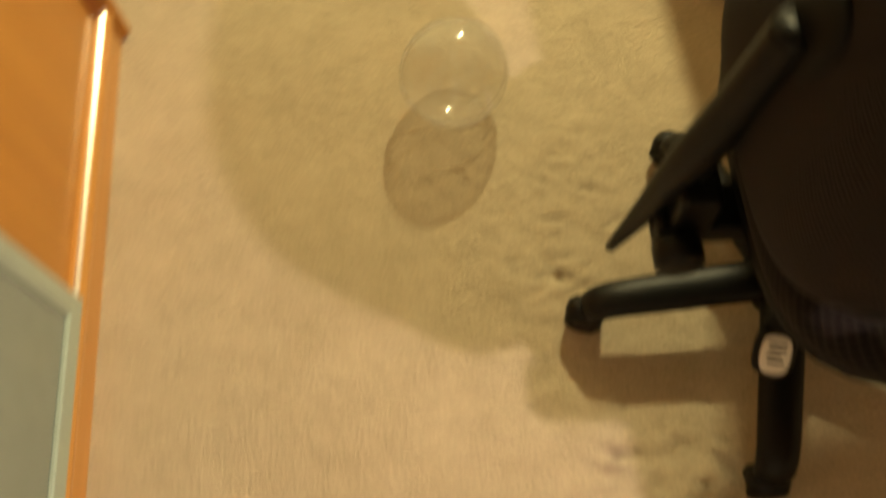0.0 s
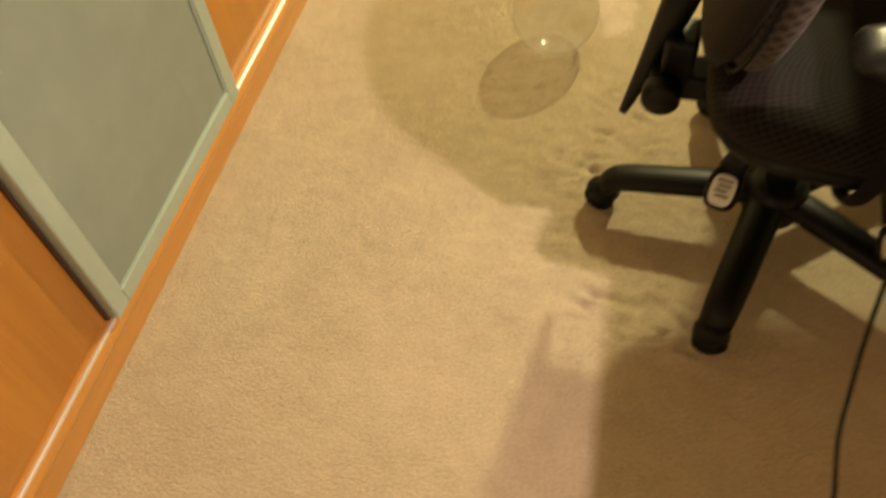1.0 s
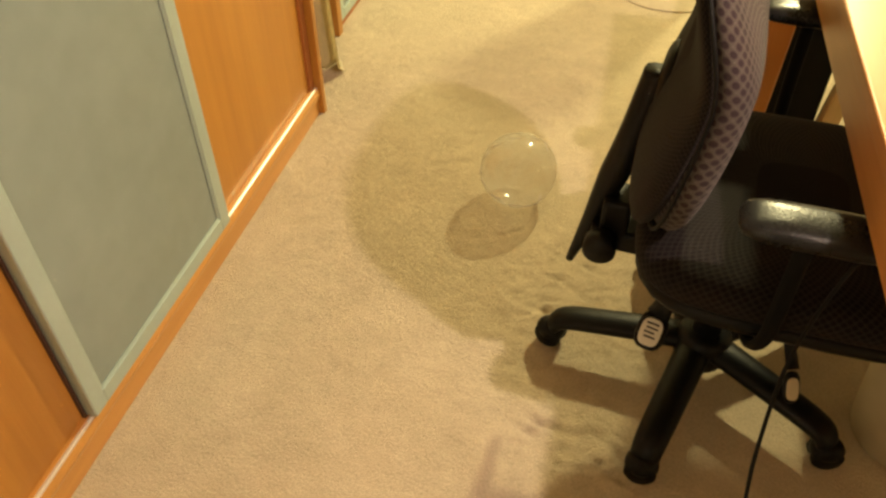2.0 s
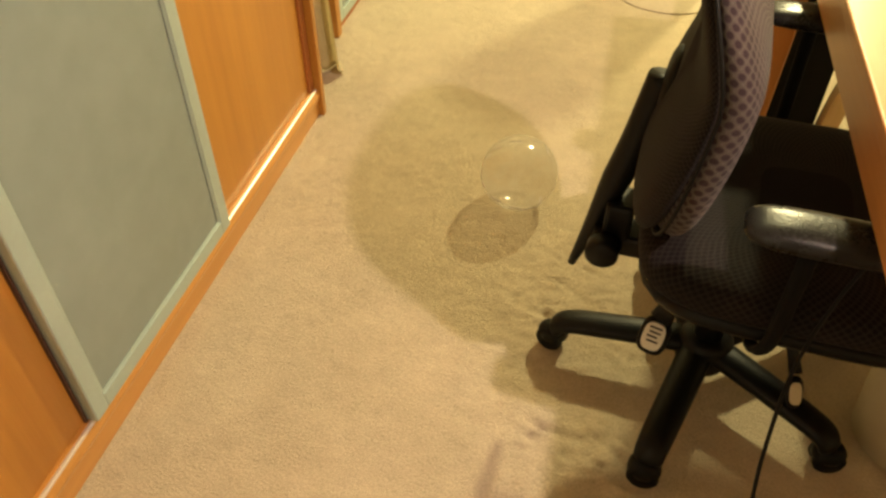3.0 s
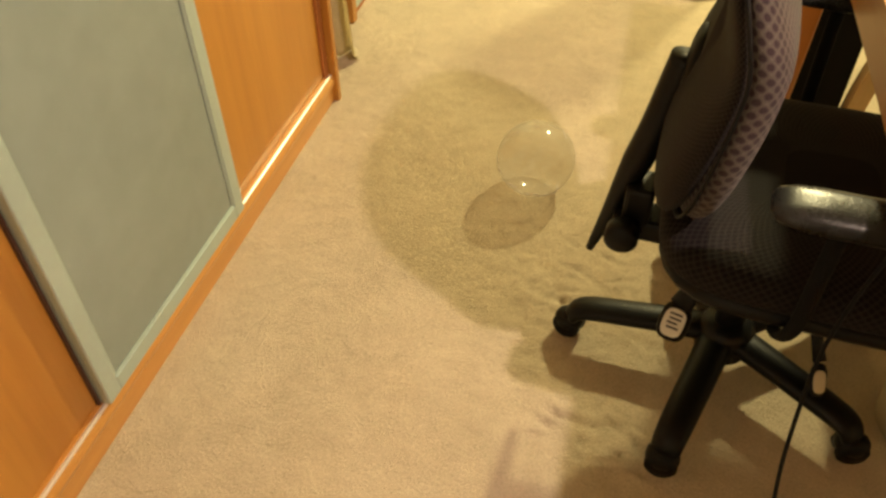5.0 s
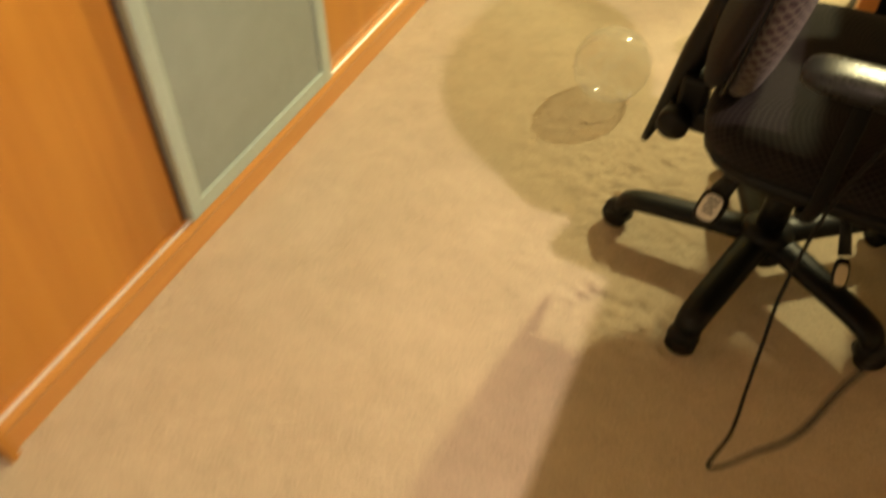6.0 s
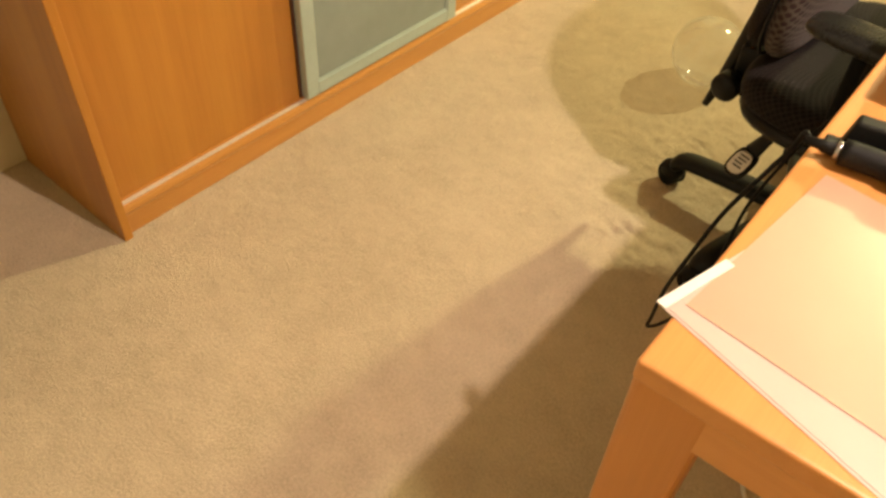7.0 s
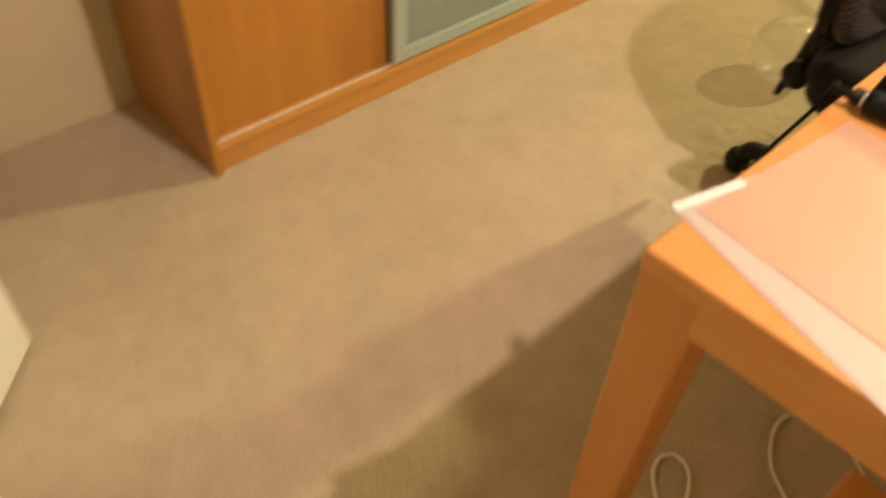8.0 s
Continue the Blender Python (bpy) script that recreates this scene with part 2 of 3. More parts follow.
def smooth_path(points, steps=8):
    """Catmull-Rom through points."""
    p = [Vector(q) for q in points]
    p = [2 * p[0] - p[1]] + p + [2 * p[-1] - p[-2]]
    out = []
    for a, b, c, d in zip(p, p[1:], p[2:], p[3:]):
        for k in range(steps):
            t = k / steps
            out.append(0.5 * (2 * b + (c - a) * t + (2 * a - 5 * b + 4 * c - d) * t * t + (3 * b - a - 3 * c + d) * t ** 3))
    return out + [p[-2]]


def lathe(profile, sides=32):
    """A body of revolution round z from (radius, height) pairs."""
    bm = bmesh.new()
    rings = []
    for r, z in profile:
        rings.append([bm.verts.new((r * math.cos(2 * math.pi * k / sides), r * math.sin(2 * math.pi * k / sides), z)) for k in range(sides)])
    for a, b in zip(rings, rings[1:]):
        for k in range(sides):
            bm.faces.new((a[k], a[(k + 1) % sides], b[(k + 1) % sides], b[k]))
    bm.faces.new(rings[0][::-1])
    bm.faces.new(rings[-1])
    return bm


def cushion(sx, sy, sz, power=4.0, nu=40, nv=24, bend=None, pz=2.6):
    """A rounded pad: superellipse plan, softly rounded section; bend maps each point.
    Its cloth map runs along the rim and across the section, in metres."""
    bm = bmesh.new()
    cloth = bm.loops.layers.uv.new("cloth")

    def s(v, e):
        return math.copysign(abs(v) ** e, v)

    rings = []
    for j in range(1, nv):
        ph = -math.pi / 2 + math.pi * j / nv
        cz, cr = s(math.sin(ph), 2 / pz), s(math.cos(ph), 2 / pz)
        ring = []
        for i in range(nu):
            th = 2 * math.pi * i / nu
            k = (abs(math.cos(th)) ** power + abs(math.sin(th)) ** power) ** (-1 / power)
            q = Vector((sx * cr * k * math.cos(th), sy * cr * k * math.sin(th), sz * cz))
            ring.append(bm.verts.new(bend(q) if bend else q))
        rings.append(ring)
    mid = rings[len(rings) // 2]
    around, across = [0.0], [0.0]
    for i in range(nu):
        around.append(around[-1] + (mid[(i + 1) % nu].co - mid[i].co).length)
    for a, b in zip(rings, rings[1:]):
        across.append(across[-1] + sum((p.co - q.co).length for p, q in zip(a, b)) / nu)
    for j, (a, b) in enumerate(zip(rings, rings[1:])):
        for i in range(nu):
            f = bm.faces.new((a[i], a[(i + 1) % nu], b[(i + 1) % nu], b[i]))
            for lp, (p, q) in zip(f.loops, ((i, j), (i + 1, j), (i + 1, j + 1), (i, j + 1))):
                lp[cloth].uv = (around[p], across[q])
    bm.faces.new(rings[0][::-1])
    bm.faces.new(rings[-1])
    return bm


def disc(r, depth, m, bevel=0.003, sides=24):
    bm = lathe([(r - bevel, -depth / 2), (r, -depth / 2 + bevel), (r, depth / 2 - bevel), (r - bevel, depth / 2)], sides)
    bm.transform(m)
    return bm


def merged(*bms):
    out = bmesh.new()
    for b in bms:
        me = bpy.data.meshes.new("tmp")
        b.to_mesh(me)
        b.free()
        out.from_mesh(me)
        bpy.data.meshes.remove(me)
    return out


# ---- the room ----
X0, X1, Y0, Y1, ZC = -0.40, 4.2, -0.78, 6.4, 2.6


def value_noise(u, v, seed):
    rng = np.random.default_rng(seed)
    g = rng.random((257, 257))
    u, v = np.mod(u, 256), np.mod(v, 256)
    i, j = u.astype(int), v.astype(int)
    a, b = u - i, v - j
    a, b = a * a * (3 - 2 * a), b * b * (3 - 2 * b)
    return (g[i, j] * (1 - a) + g[i + 1, j] * a) * (1 - b) + (g[i, j + 1] * (1 - a) + g[i + 1, j + 1] * a) * b


def carpet():
    def spaced(lo, a, b, hi, fine, coarse):
        return np.concatenate([np.arange(lo, a, coarse), np.arange(a, b, fine), np.arange(b, hi, coarse), [hi]])

    xs = spaced(X0 - 0.02, -0.39, 1.75, X1 + 0.02, 0.008, 0.1)
    ys = spaced(Y0 - 1.2, -0.35, 2.9, Y1 + 0.02, 0.008, 0.1)
    gx, gy = np.meshgrid(xs, ys, indexing="ij")
    z = 0.0014 * (value_noise(gx * 38, gy * 38, 1) - 0.5) + 0.0022 * (value_noise(gx * 90, gy * 90, 2) - 0.5)
    z += 0.0022 * (value_noise(gx * 9, gy * 9, 3) - 0.5)
    # pressed and ruffled pile round the rolling chair
    ruff = np.exp(-(((gx - 0.86) / 0.30) ** 2 + ((gy - 1.34) / 0.42) ** 2) ** 2)
    ridge = value_noise(gx * 24 + gy * 6, gy * 34 - gx * 10, 4)
    fold = 1 - np.abs(2 * value_noise(gx * 8 + 3, gy * 15 + gx * 5, 5) - 1)
    z += ruff * (0.005 * np.clip(ridge - 0.66, 0, 1) - 0.010 * np.clip(0.3 - ridge, 0, 1) - 0.0025 * np.clip(fold - 0.88, 0, 1) / 0.12)
    z += ruff * 0.004 * (value_noise(gx * 60, gy * 110, 6) - 0.5)
    # short dents left by castors, running beside the chair
    rng = np.random.default_rng(7)
    for _ in range(44):
        cx, cy = rng.uniform(0.74, 0.97), rng.uniform(1.04, 1.13)
        if rng.random() < 0.45:
            cx, cy = rng.uniform(0.66, 0.86), rng.uniform(1.38, 1.66)
        a = rng.normal(-0.2, 0.4)
        u, v = (gx - cx) * math.cos(a) + (gy - cy) * math.sin(a), -(gx - cx) * math.sin(a) + (gy - cy) * math.cos(a)
        dent = np.exp(-(u / rng.uniform(0.009, 0.026)) ** 2 - (v / 0.005) ** 2)
        z += -0.0085 * dent + 0.003 * np.exp(-(u / 0.018) ** 2 - ((v + 0.011) / 0.007) ** 2)
    z -= z.mean()
    nx, ny = gx.shape
    verts = np.stack([gx, gy, z], -1).reshape(-1, 3)
    idx = np.arange(nx * ny).reshape(nx, ny)
    faces = np.stack([idx[:-1, :-1], idx[1:, :-1], idx[1:, 1:], idx[:-1, 1:]], -1).reshape(-1, 4)
    me = bpy.data.meshes.new("floor")
    me.from_pydata(verts.tolist(), [], faces.tolist())
    me.materials.append(CARPET)
    me.polygons.foreach_set("use_smooth", [True] * len(me.polygons))
    return tagged(new("floor", me), "beige cut-pile carpet, ruffled round the office chair", "carpet", kind="structure")


carpet()


def wall(name, *b, material=WALL, label="plain cream painted wall"):
    return tagged(link(name, box(*b), material), label, "wall", kind="structure")


wall("wall_west", X0 - 0.1, X0, Y0 - 1.3, Y1 + 0.1, -0.02, ZC)
# walls out of view take the darkened beige so that shadows stay deep
wall("wall_east", X1, X1 + 0.1, Y0 - 1.3, Y1 + 0.1, -0.02, ZC, material=DIM_BEIGE, label="unseen wall, its beige darkened to cut bounced light")
wall("wall_north", X0, X1, Y1, Y1 + 0.1, -0.02, ZC, material=DIM_BEIGE, label="unseen wall, its beige darkened to cut bounced light")
DOOR_X, DOOR_W, DOOR_H = 0.82, 0.80, 2.04
bm = merged(box(X0, DOOR_X, Y0 - 0.1, Y0, -0.02, ZC), box(DOOR_X + DOOR_W, X1, Y0 - 0.1, Y0, -0.02, ZC), box(DOOR_X, DOOR_X + DOOR_W, Y0 - 0.1, Y0, DOOR_H, ZC))
tagged(link("wall_south", bm, WALL), "plain cream painted wall with a doorway", "wall", kind="structure")
wall("wall_hall", X0, X1, Y0 - 1.3, Y0 - 1.2, -0.02, ZC, material=DIM_BEIGE, label="unseen wall, its beige darkened to cut bounced light")
tagged(link("ceiling", box(X0 - 0.1, X1 + 0.1, Y0 - 1.3, Y1 + 0.1, ZC, ZC + 0.08), DIM_BEIGE), "unseen ceiling, its beige darkened to cut bounced light", "ceiling", kind="structure")

# the open door, swung into the room
ang = math.degrees(math.atan2(0.109, -0.119))
door = thing("door_1", pose(0.203 + 0.79 * 0.737, -0.176 - 0.79 * 0.675, 0, 0, 0, ang), "open white painted room door standing ajar", "door", kind="structure")
part("leaf", box(0, 0.79, 0, 0.036, 0.012, 2.03, 0.003), WHITE, door)
part("handle", merged(tube([(0.73, -0.03, 1.0), (0.62, -0.03, 1.0)], 0.009), tube([(0.73, 0.0, 1.0), (0.73, -0.03, 1.0)], 0.01)), STEEL, door, "brushed steel lever handle", True)


# ---- the wardrobe-like cabinet with sliding doors ----
def cabinet(y0, y1, m, name, label, glass, height=1.9, depth=0.395):
    cab = thing(name, m, label, "cabinet")
    th = 0.02
    part("side_panel", box(-depth, 0.0, y0, y0 + th, 0.0, height, 0.002), CHERRY, cab)
    part("side_panel", box(-depth, 0.0, y1 - th, y1, 0.0, height, 0.002), CHERRY, cab)
    part("back_panel", box(-depth, -depth + 0.008, y0 + th, y1 - th, 0.03, height - 0.02), CHERRY, cab)
    part("top_panel", box(-depth, 0.002, y0, y1, height, height + 0.024, 0.003), CHERRY_Y, cab)
    part("bottom_panel", box(-depth + 0.008, -0.04, y0 + th, y1 - th, 0.075, 0.093), CHERRY_Y, cab)
    # plinth set back under a round-nosed running ledge
    part("plinth", box(-0.034, -0.015, y0 + th, y1 - th, 0.0, 0.046, 0.001), CHERRY_Y, cab)
    prof = [(-0.060, 0.048), (-0.0125, 0.048), (-0.0105, 0.0495)]
    prof += [(-0.027 + 0.0195 * math.cos(k), 0.067 + 0.022 * math.sin(k)) for k in [radians(-32 + 122 * j / 18) for j in range(19)]]
    prof += [(-0.060, 0.089)]
    bm = bmesh.new()
    ra = [bm.verts.new((x, y0 + th, z)) for x, z in prof]
    rb = [bm.verts.new((x, y1 - th, z)) for x, z in prof]
    for k in range(len(prof)):
        bm.faces.new((ra[k], ra[(k + 1) % len(prof)], rb[(k + 1) % len(prof)], rb[k]))
    bm.faces.new(ra)
    bm.faces.new(rb[::-1])
    part("ledge", bm, CHERRY_Y, cab, "rounded glossy wooden ledge")
    # the highlight along the ledge's nose, modelled as a pale strip
    part("glint_strip", tube([(-0.0165, y0 + th + 0.004, 0.0855), (-0.0165, y1 - th - 0.004, 0.0855)], 0.0052, 10, 0.75), LEDGE_GLINT, cab, "pale strip standing in for the highlight on the ledge")
    part("top_rail", box(-0.06, -0.002, y0 + th, y1 - th, height - 0.05, height), CHERRY_Y, cab)
    g0, g1 = glass
    for a, b in ((y0 + th + 0.002, g0 + 0.03), (g1 - 0.03, y1 - th - 0.002)):
        part("wooden_door", box(-0.046, -0.028, a, b, 0.0885, height - 0.05, 0.002), CHERRY, cab)
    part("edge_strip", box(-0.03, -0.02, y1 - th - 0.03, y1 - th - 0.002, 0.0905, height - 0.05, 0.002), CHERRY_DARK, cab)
    gd = part("glass_door", box(-0.012, -0.006, g0 + 0.03, g1 - 0.03, 0.122, height - 0.09), FROST, cab, "frosted grey-green glass panel")
    w, f0, f1 = 0.036, 0.0925, height - 0.055
    for a, b, c, d in ((g0, g0 + w, f0, f1), (g1 - w, g1, f0, f1), (g0 + w, g1 - w, f0, f0 + w), (g0 + w, g1 - w, f1 - w, f1)):
        part("door_frame", box(-0.026, 0.0, a, b, c, d, 0.003), ALU, gd, "grey-green metal frame bar")
    # raised inner lip of the frame
    i0, i1 = g0 + w, g1 - w
    for a, b, c, d in ((i0, i0 + 0.005, f0 + w, f1 - w), (i1 - 0.005, i1, f0 + w, f1 - w), (i0 + 0.005, i1 - 0.005, f0 + w, f0 + w + 0.005), (i0 + 0.005, i1 - 0.005, f1 - w - 0.005, f1 - w)):
        part("glazing_bead", box(-0.0055, -0.003, a, b, c, d, 0.001), ALU, gd)
    # dark strips paint the shadow line the frame throws on the wood
    for a in (g0 - 0.009, g1 + 0.002):
        part("gap_shade_strip", box(-0.0275, -0.020, a + 0.002, a + 0.007, f0, f1), GAP_SHADE, gd, "dark brown strip standing in for the shadow beside the frame")
    return cab


cabinet(0.34, 2.043, pose(0, 0, 0), "sliding_door_cabinet", "cherry-veneer cabinet with wooden and frosted glass sliding doors", (0.878, 1.433))


def glazed_cabinet():
    c = thing("glazed_cabinet", pose(-0.11, 2.46, 0), "cherry-veneer cabinet with grey glass doors by the wall", "cabinet")
    d, w, hgt = 0.285, 1.3, 1.3
    for y in (0.0, w - 0.035):
        part("post", box(-0.035, 0.0, y, y + 0.035, 0.0, hgt, 0.002), CHERRY, c)
        part("side_panel", box(-d, -0.036, y + 0.008, y + 0.026, 0.01, hgt - 0.01), CHERRY, c)
    part("back_panel", box(-d, -d + 0.008, 0.03, w - 0.03, 0.01, hgt - 0.01), CHERRY, c)
    part("top_panel", box(-d, 0.002, -0.002, w + 0.002, hgt + 0.001, hgt + 0.025, 0.003), CHERRY_Y, c)
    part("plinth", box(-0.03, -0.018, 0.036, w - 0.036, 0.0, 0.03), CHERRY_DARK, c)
    for k in range(2):
        y0 = 0.038 + k * (w - 0.076) / 2
        y1 = y0 + (w - 0.076) / 2 - 0.004
        door_ = part("glass_door", box(-0.014, -0.008, y0 + 0.03, y1 - 0.03, 0.065, hgt - 0.04), FROST, c, "grey frosted glass panel")
        for a_, b_, c_, d_ in ((y0, y0 + 0.032, 0.034, hgt - 0.006), (y1 - 0.032, y1, 0.034, hgt - 0.006), (y0 + 0.032, y1 - 0.032, 0.034, 0.068), (y0 + 0.032, y1 - 0.032, hgt - 0.042, hgt - 0.006)):
            part("door_frame", box(-0.02, -0.003, a_, b_, c_, d_, 0.002), ALU, door_, "grey-green metal frame bar")


glazed_cabinet()


# cream curtain hanging in the gap between the cabinets
def curtain():
    bm = bmesh.new()
    n = 60
    rows = []
    for z in (0.004, 0.03, 0.5, 1.0, 1.6, 2.2):
        row = []
        for k in range(n + 1):
            t = k / n
            fl = 1 + 0.5 * max(0, 0.2 - z)
            row.append(bm.verts.new((-0.33 + 0.285 * t * fl, 2.25 + 0.028 * math.sin(t * 30) + (0.03 if z < 0.02 else 0), z)))
        rows.append(row)
    for a, b in zip(rows, rows[1:]):
        for k in range(n):
            bm.faces.new((a[k], a[k + 1], b[k + 1], b[k]))
    bmesh.ops.solidify(bm, geom=bm.faces[:], thickness=0.004)
    return tagged(link("curtain", bm, CREAM, smooth=True), "cream cloth curtain reaching the carpet between the cabinets", "curtain")


curtain()


# ---- the desk ----
def desk():
    d = thing("desk", pose(1.147, 0.226, 0, 0, 0, 1.25), "light beech desk with square tapered legs", "desk")
    L, W, H, T, LG = 1.80, 0.80, 0.755, 0.024, 0.07
    part("desktop", box(0, W, 0, L, H - T, H, 0.004, 3), BEECH_Y, d)
    for x in (0.0012, W - 0.0232):
        part("apron", box(x, x + 0.022, LG - 0.012, L - LG + 0.012, H - 0.082, H - T + 0.008, 0.001), BEECH_Y, d)
    for y in (0.0012, L - 0.0232):
        part("apron", box(LG - 0.012, W - LG + 0.012, y, y + 0.022, H - 0.066, H - T + 0.008, 0.001), BEECH_X, d)
    for sx in (0, 1):
        for sy in (0, 1):
            corner = Matrix.Translation((W * sx, L * sy, 0)) @ Matrix.Diagonal((1 - 2 * sx, 1 - 2 * sy, 1, 1))
            bm = box(0.0005, LG, 0.0005, LG, 0.0, H - T + 0.01, 0.007, 3)
            for v in bm.verts:
                k = max(0, 1 - v.co.z / (H - 0.08)) * 0.24
                v.co.x *= 1 - k
                v.co.y *= 1 - k
            bm.transform(corner)
            part("leg", bm, BEECH, d)
    return d


desk()


# ---- the office chair ----
def office_chair(m):
    c = thing("office_chair", m, "black office chair with dark dotted upholstery at the desk", "chair")
    hub = part("base_hub", lathe([(0.03, 0.045), (0.05, 0.05), (0.052, 0.11), (0.04, 0.125)], 24), PLASTIC, c, "", True)
    for a in (184, 257, 329, 41, 113):
        rot = Matrix.Translation((-0.006, 0.006, 0.002)) @ Matrix.Rotation(radians(a), 4, "Z")
        pts = [(0.03, 0, 0.088), (0.10, 0, 0.087), (0.19, 0, 0.082), (0.25, 0, 0.077), (0.276, 0, 0.068), (0.287, 0, 0.052)]
        bm = tube(smooth_path(pts, 4), [0.034 - 0.00035 * k for k in range(21)], 14, 0.62)
        bm.transform(rot)
        leg = part("base_leg", bm, PLASTIC, c, "", True)
        turn = rot @ Matrix.Translation((0.292, 0, 0.026)) @ Matrix.Rotation(radians(a * 1.7 + 25), 4, "Z")
        for s in (-1, 1):
            part("castor_wheel", disc(0.029, 0.019, turn @ Matrix.Translation((0, s * 0.013, 0)) @ Matrix.Rotation(radians(90), 4, "X"), 0.005, 20), RUBBER, leg, "", True)
        hood = cushion(0.031, 0.025, 0.024, 2.4, 18, 10, None, 2.2)
        hood.transform(turn @ Matrix.Translation((0, 0, 0.009)))
        part("castor_hood", hood, PLASTIC, leg, "", True)
    part("gas_column", lathe([(0.027, 0.11), (0.027, 0.24), (0.02, 0.24), (0.02, 0.36)], 20), PLASTIC, c, "", True)
    part("mechanism", box(-0.14, 0.12, -0.09, 0.09, 0.325, 0.375, 0.012), PLASTIC, c)

    def seat_bend(q):
        z = q.z + 0.44
        if q.x > 0.1:
            z -= 1.3 * (q.x - 0.1) ** 2
        z += 0.25 * q.y * q.y - 0.012
        return Vector((q.x + 0.074, q.y, z))

    part("seat", cushion(0.246, 0.255, 0.055, 4.2, 56, 20, seat_bend, 3.0), SHADED_FABRIC, c, "", True)

    def pan_bend(q):
        return Vector((q.x + 0.07, q.y, q.z + 0.385 + 0.25 * q.y * q.y - 1.3 * max(0, q.x - 0.08) ** 2))

    part("seat_shell", cushion(0.236, 0.25, 0.04, 4, 48, 12, pan_bend, 2.4), PLASTIC, c, "black moulded seat shell", True)

    # backrest: local axes y across, z up, thickness along x, leaning back a little
    def back_bend(off, rear):
        def f(q):
            y, z, x = q.y, q.x, q.z
            h = z / 0.275
            if h > 0:
                z *= 0.8
            cx = -0.097 - 0.08 * math.sqrt((h - 0.1) ** 2 + 0.04) + 0.16 * y * y + (0.031 if rear else 0.036) * max(0, -h) ** 1.2
            thick = 1 - (0.2 if rear else 0.5) * max(0, h) ** 1.3 + (1.7 if rear else 0.0) * max(0, -h) * (1 - 0.8 * max(0, -h - 0.3))
            return Vector((cx + (off + x) * thick, y * (1 - 0.02 * max(0, h) ** 2), z + 0.735))
        return f

    part("backrest", cushion(0.275, 0.245, 0.048, 3.0, 60, 20, back_bend(0.014, False), 2.5), FABRIC, c, "", True)
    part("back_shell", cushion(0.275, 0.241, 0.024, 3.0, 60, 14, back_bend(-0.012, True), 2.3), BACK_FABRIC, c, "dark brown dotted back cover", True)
    # piping round the cushion's edge
    rim = back_bend(0.0, False)
    loop = []
    for k in range(73):
        th = 2 * math.pi * k / 72
        k3 = (abs(math.cos(th)) ** 3 + abs(math.sin(th)) ** 3) ** (-1 / 3)
        loop.append(rim(Vector((0.2765 * k3 * math.cos(th), 0.2465 * k3 * math.sin(th), -0.006))))
    part("piping", tube(loop, 0.0035, 8), RUBBER, c, "", True)
    # upright bar behind the back, with its clamp knob
    bar = smooth_path([(-0.283, 0.01, 0.222), (-0.257, 0.01, 0.32), (-0.233, 0.01, 0.42), (-0.209, 0.01, 0.52), (-0.194, 0.01, 0.6), (-0.184, 0.01, 0.655)], 4)
    part("back_bar", tube(bar, [0.007 + 0.017 * min(1, k / 9) for k in range(len(bar))], 12, 1.1), PLASTIC, c, "", True)
    part("bar_pad", cushion(0.014, 0.05, 0.055, 3, 24, 12, lambda q: Vector((q.x - 0.172 + 0.1 * q.z, q.y + 0.01, q.z + 0.648))), RUBBER, c, "", True)
    part("bracket", merged(box(-0.25, -0.08, -0.03, 0.035, 0.30, 0.345, 0.008), box(-0.235, -0.185, -0.03, 0.04, 0.30, 0.41, 0.008)), PLASTIC, c)
    part("knob", disc(0.03, 0.04, Matrix.Translation((-0.226, -0.052, 0.327)) @ Matrix.Rotation(radians(90), 4, "X"), 0.006, 20), PLASTIC, c, "", True)
    for s in (-1, 1):
        pad = cushion(0.1, 0.038, 0.017, 4.5, 36, 12, lambda q: Vector((q.x + 0.05, q.y + s * 0.293, q.z + 0.648 - 0.25 * max(0, abs(q.x) - 0.08) ** 1.5)))
        part("arm_pad", pad, PAD, c, "worn grey-black arm pad", True)
        part("arm_post", tube(smooth_path([(0.04, s * 0.287, 0.638), (0.04, s * 0.283, 0.54), (0.04, s * 0.272, 0.42), (0.03, s * 0.22, 0.352), (0.02, s * 0.1, 0.35)], 5), 0.012, 12, 0.6), MATTE, c, "", True)
    # adjusting paddle with a printed label
    pm = Matrix.Translation((-0.108, -0.155, 0.252)) @ Matrix.Rotation(radians(-12), 4, "Z") @ Matrix.Rotation(radians(38), 4, "X")
    pad = cushion(0.026, 0.034, 0.007, 3.2, 24, 8)
    pad.transform(pm)
    paddle = part("paddle", merged(pad, tube([pm @ Vector((0, 0.028, 0)), (-0.075, -0.09, 0.335)], [0.022, 0.01], 10, 0.4)), PLASTIC, c, "", True)
    lab = cushion(0.0185, 0.025, 0.0012, 3.2, 24, 6)
    lab.transform(pm @ Matrix.Translation((0, -0.003, 0.0072)))
    sticker = part("label_plate", lab, LABEL, paddle, "small white printed label", True)
    bars = [box(-0.011 + 0.002 * (k % 2), 0.011 - 0.004 * (k % 3 == 2), 0.010 - 0.008 * k, 0.0135 - 0.008 * k, 0.0083, 0.0089, 0, 1, pm @ Matrix.Translation((0, 0, 0))) for k in range(4)]
    part("print", merged(*bars), INK, sticker)
    qm = Matrix.Translation((0.125, -0.20, 0.245)) @ Matrix.Rotation(radians(14), 4, "Z") @ Matrix.Rotation(radians(50), 4, "X")
    pad = cushion(0.014, 0.027, 0.006, 3, 20, 8)
    pad.transform(qm)
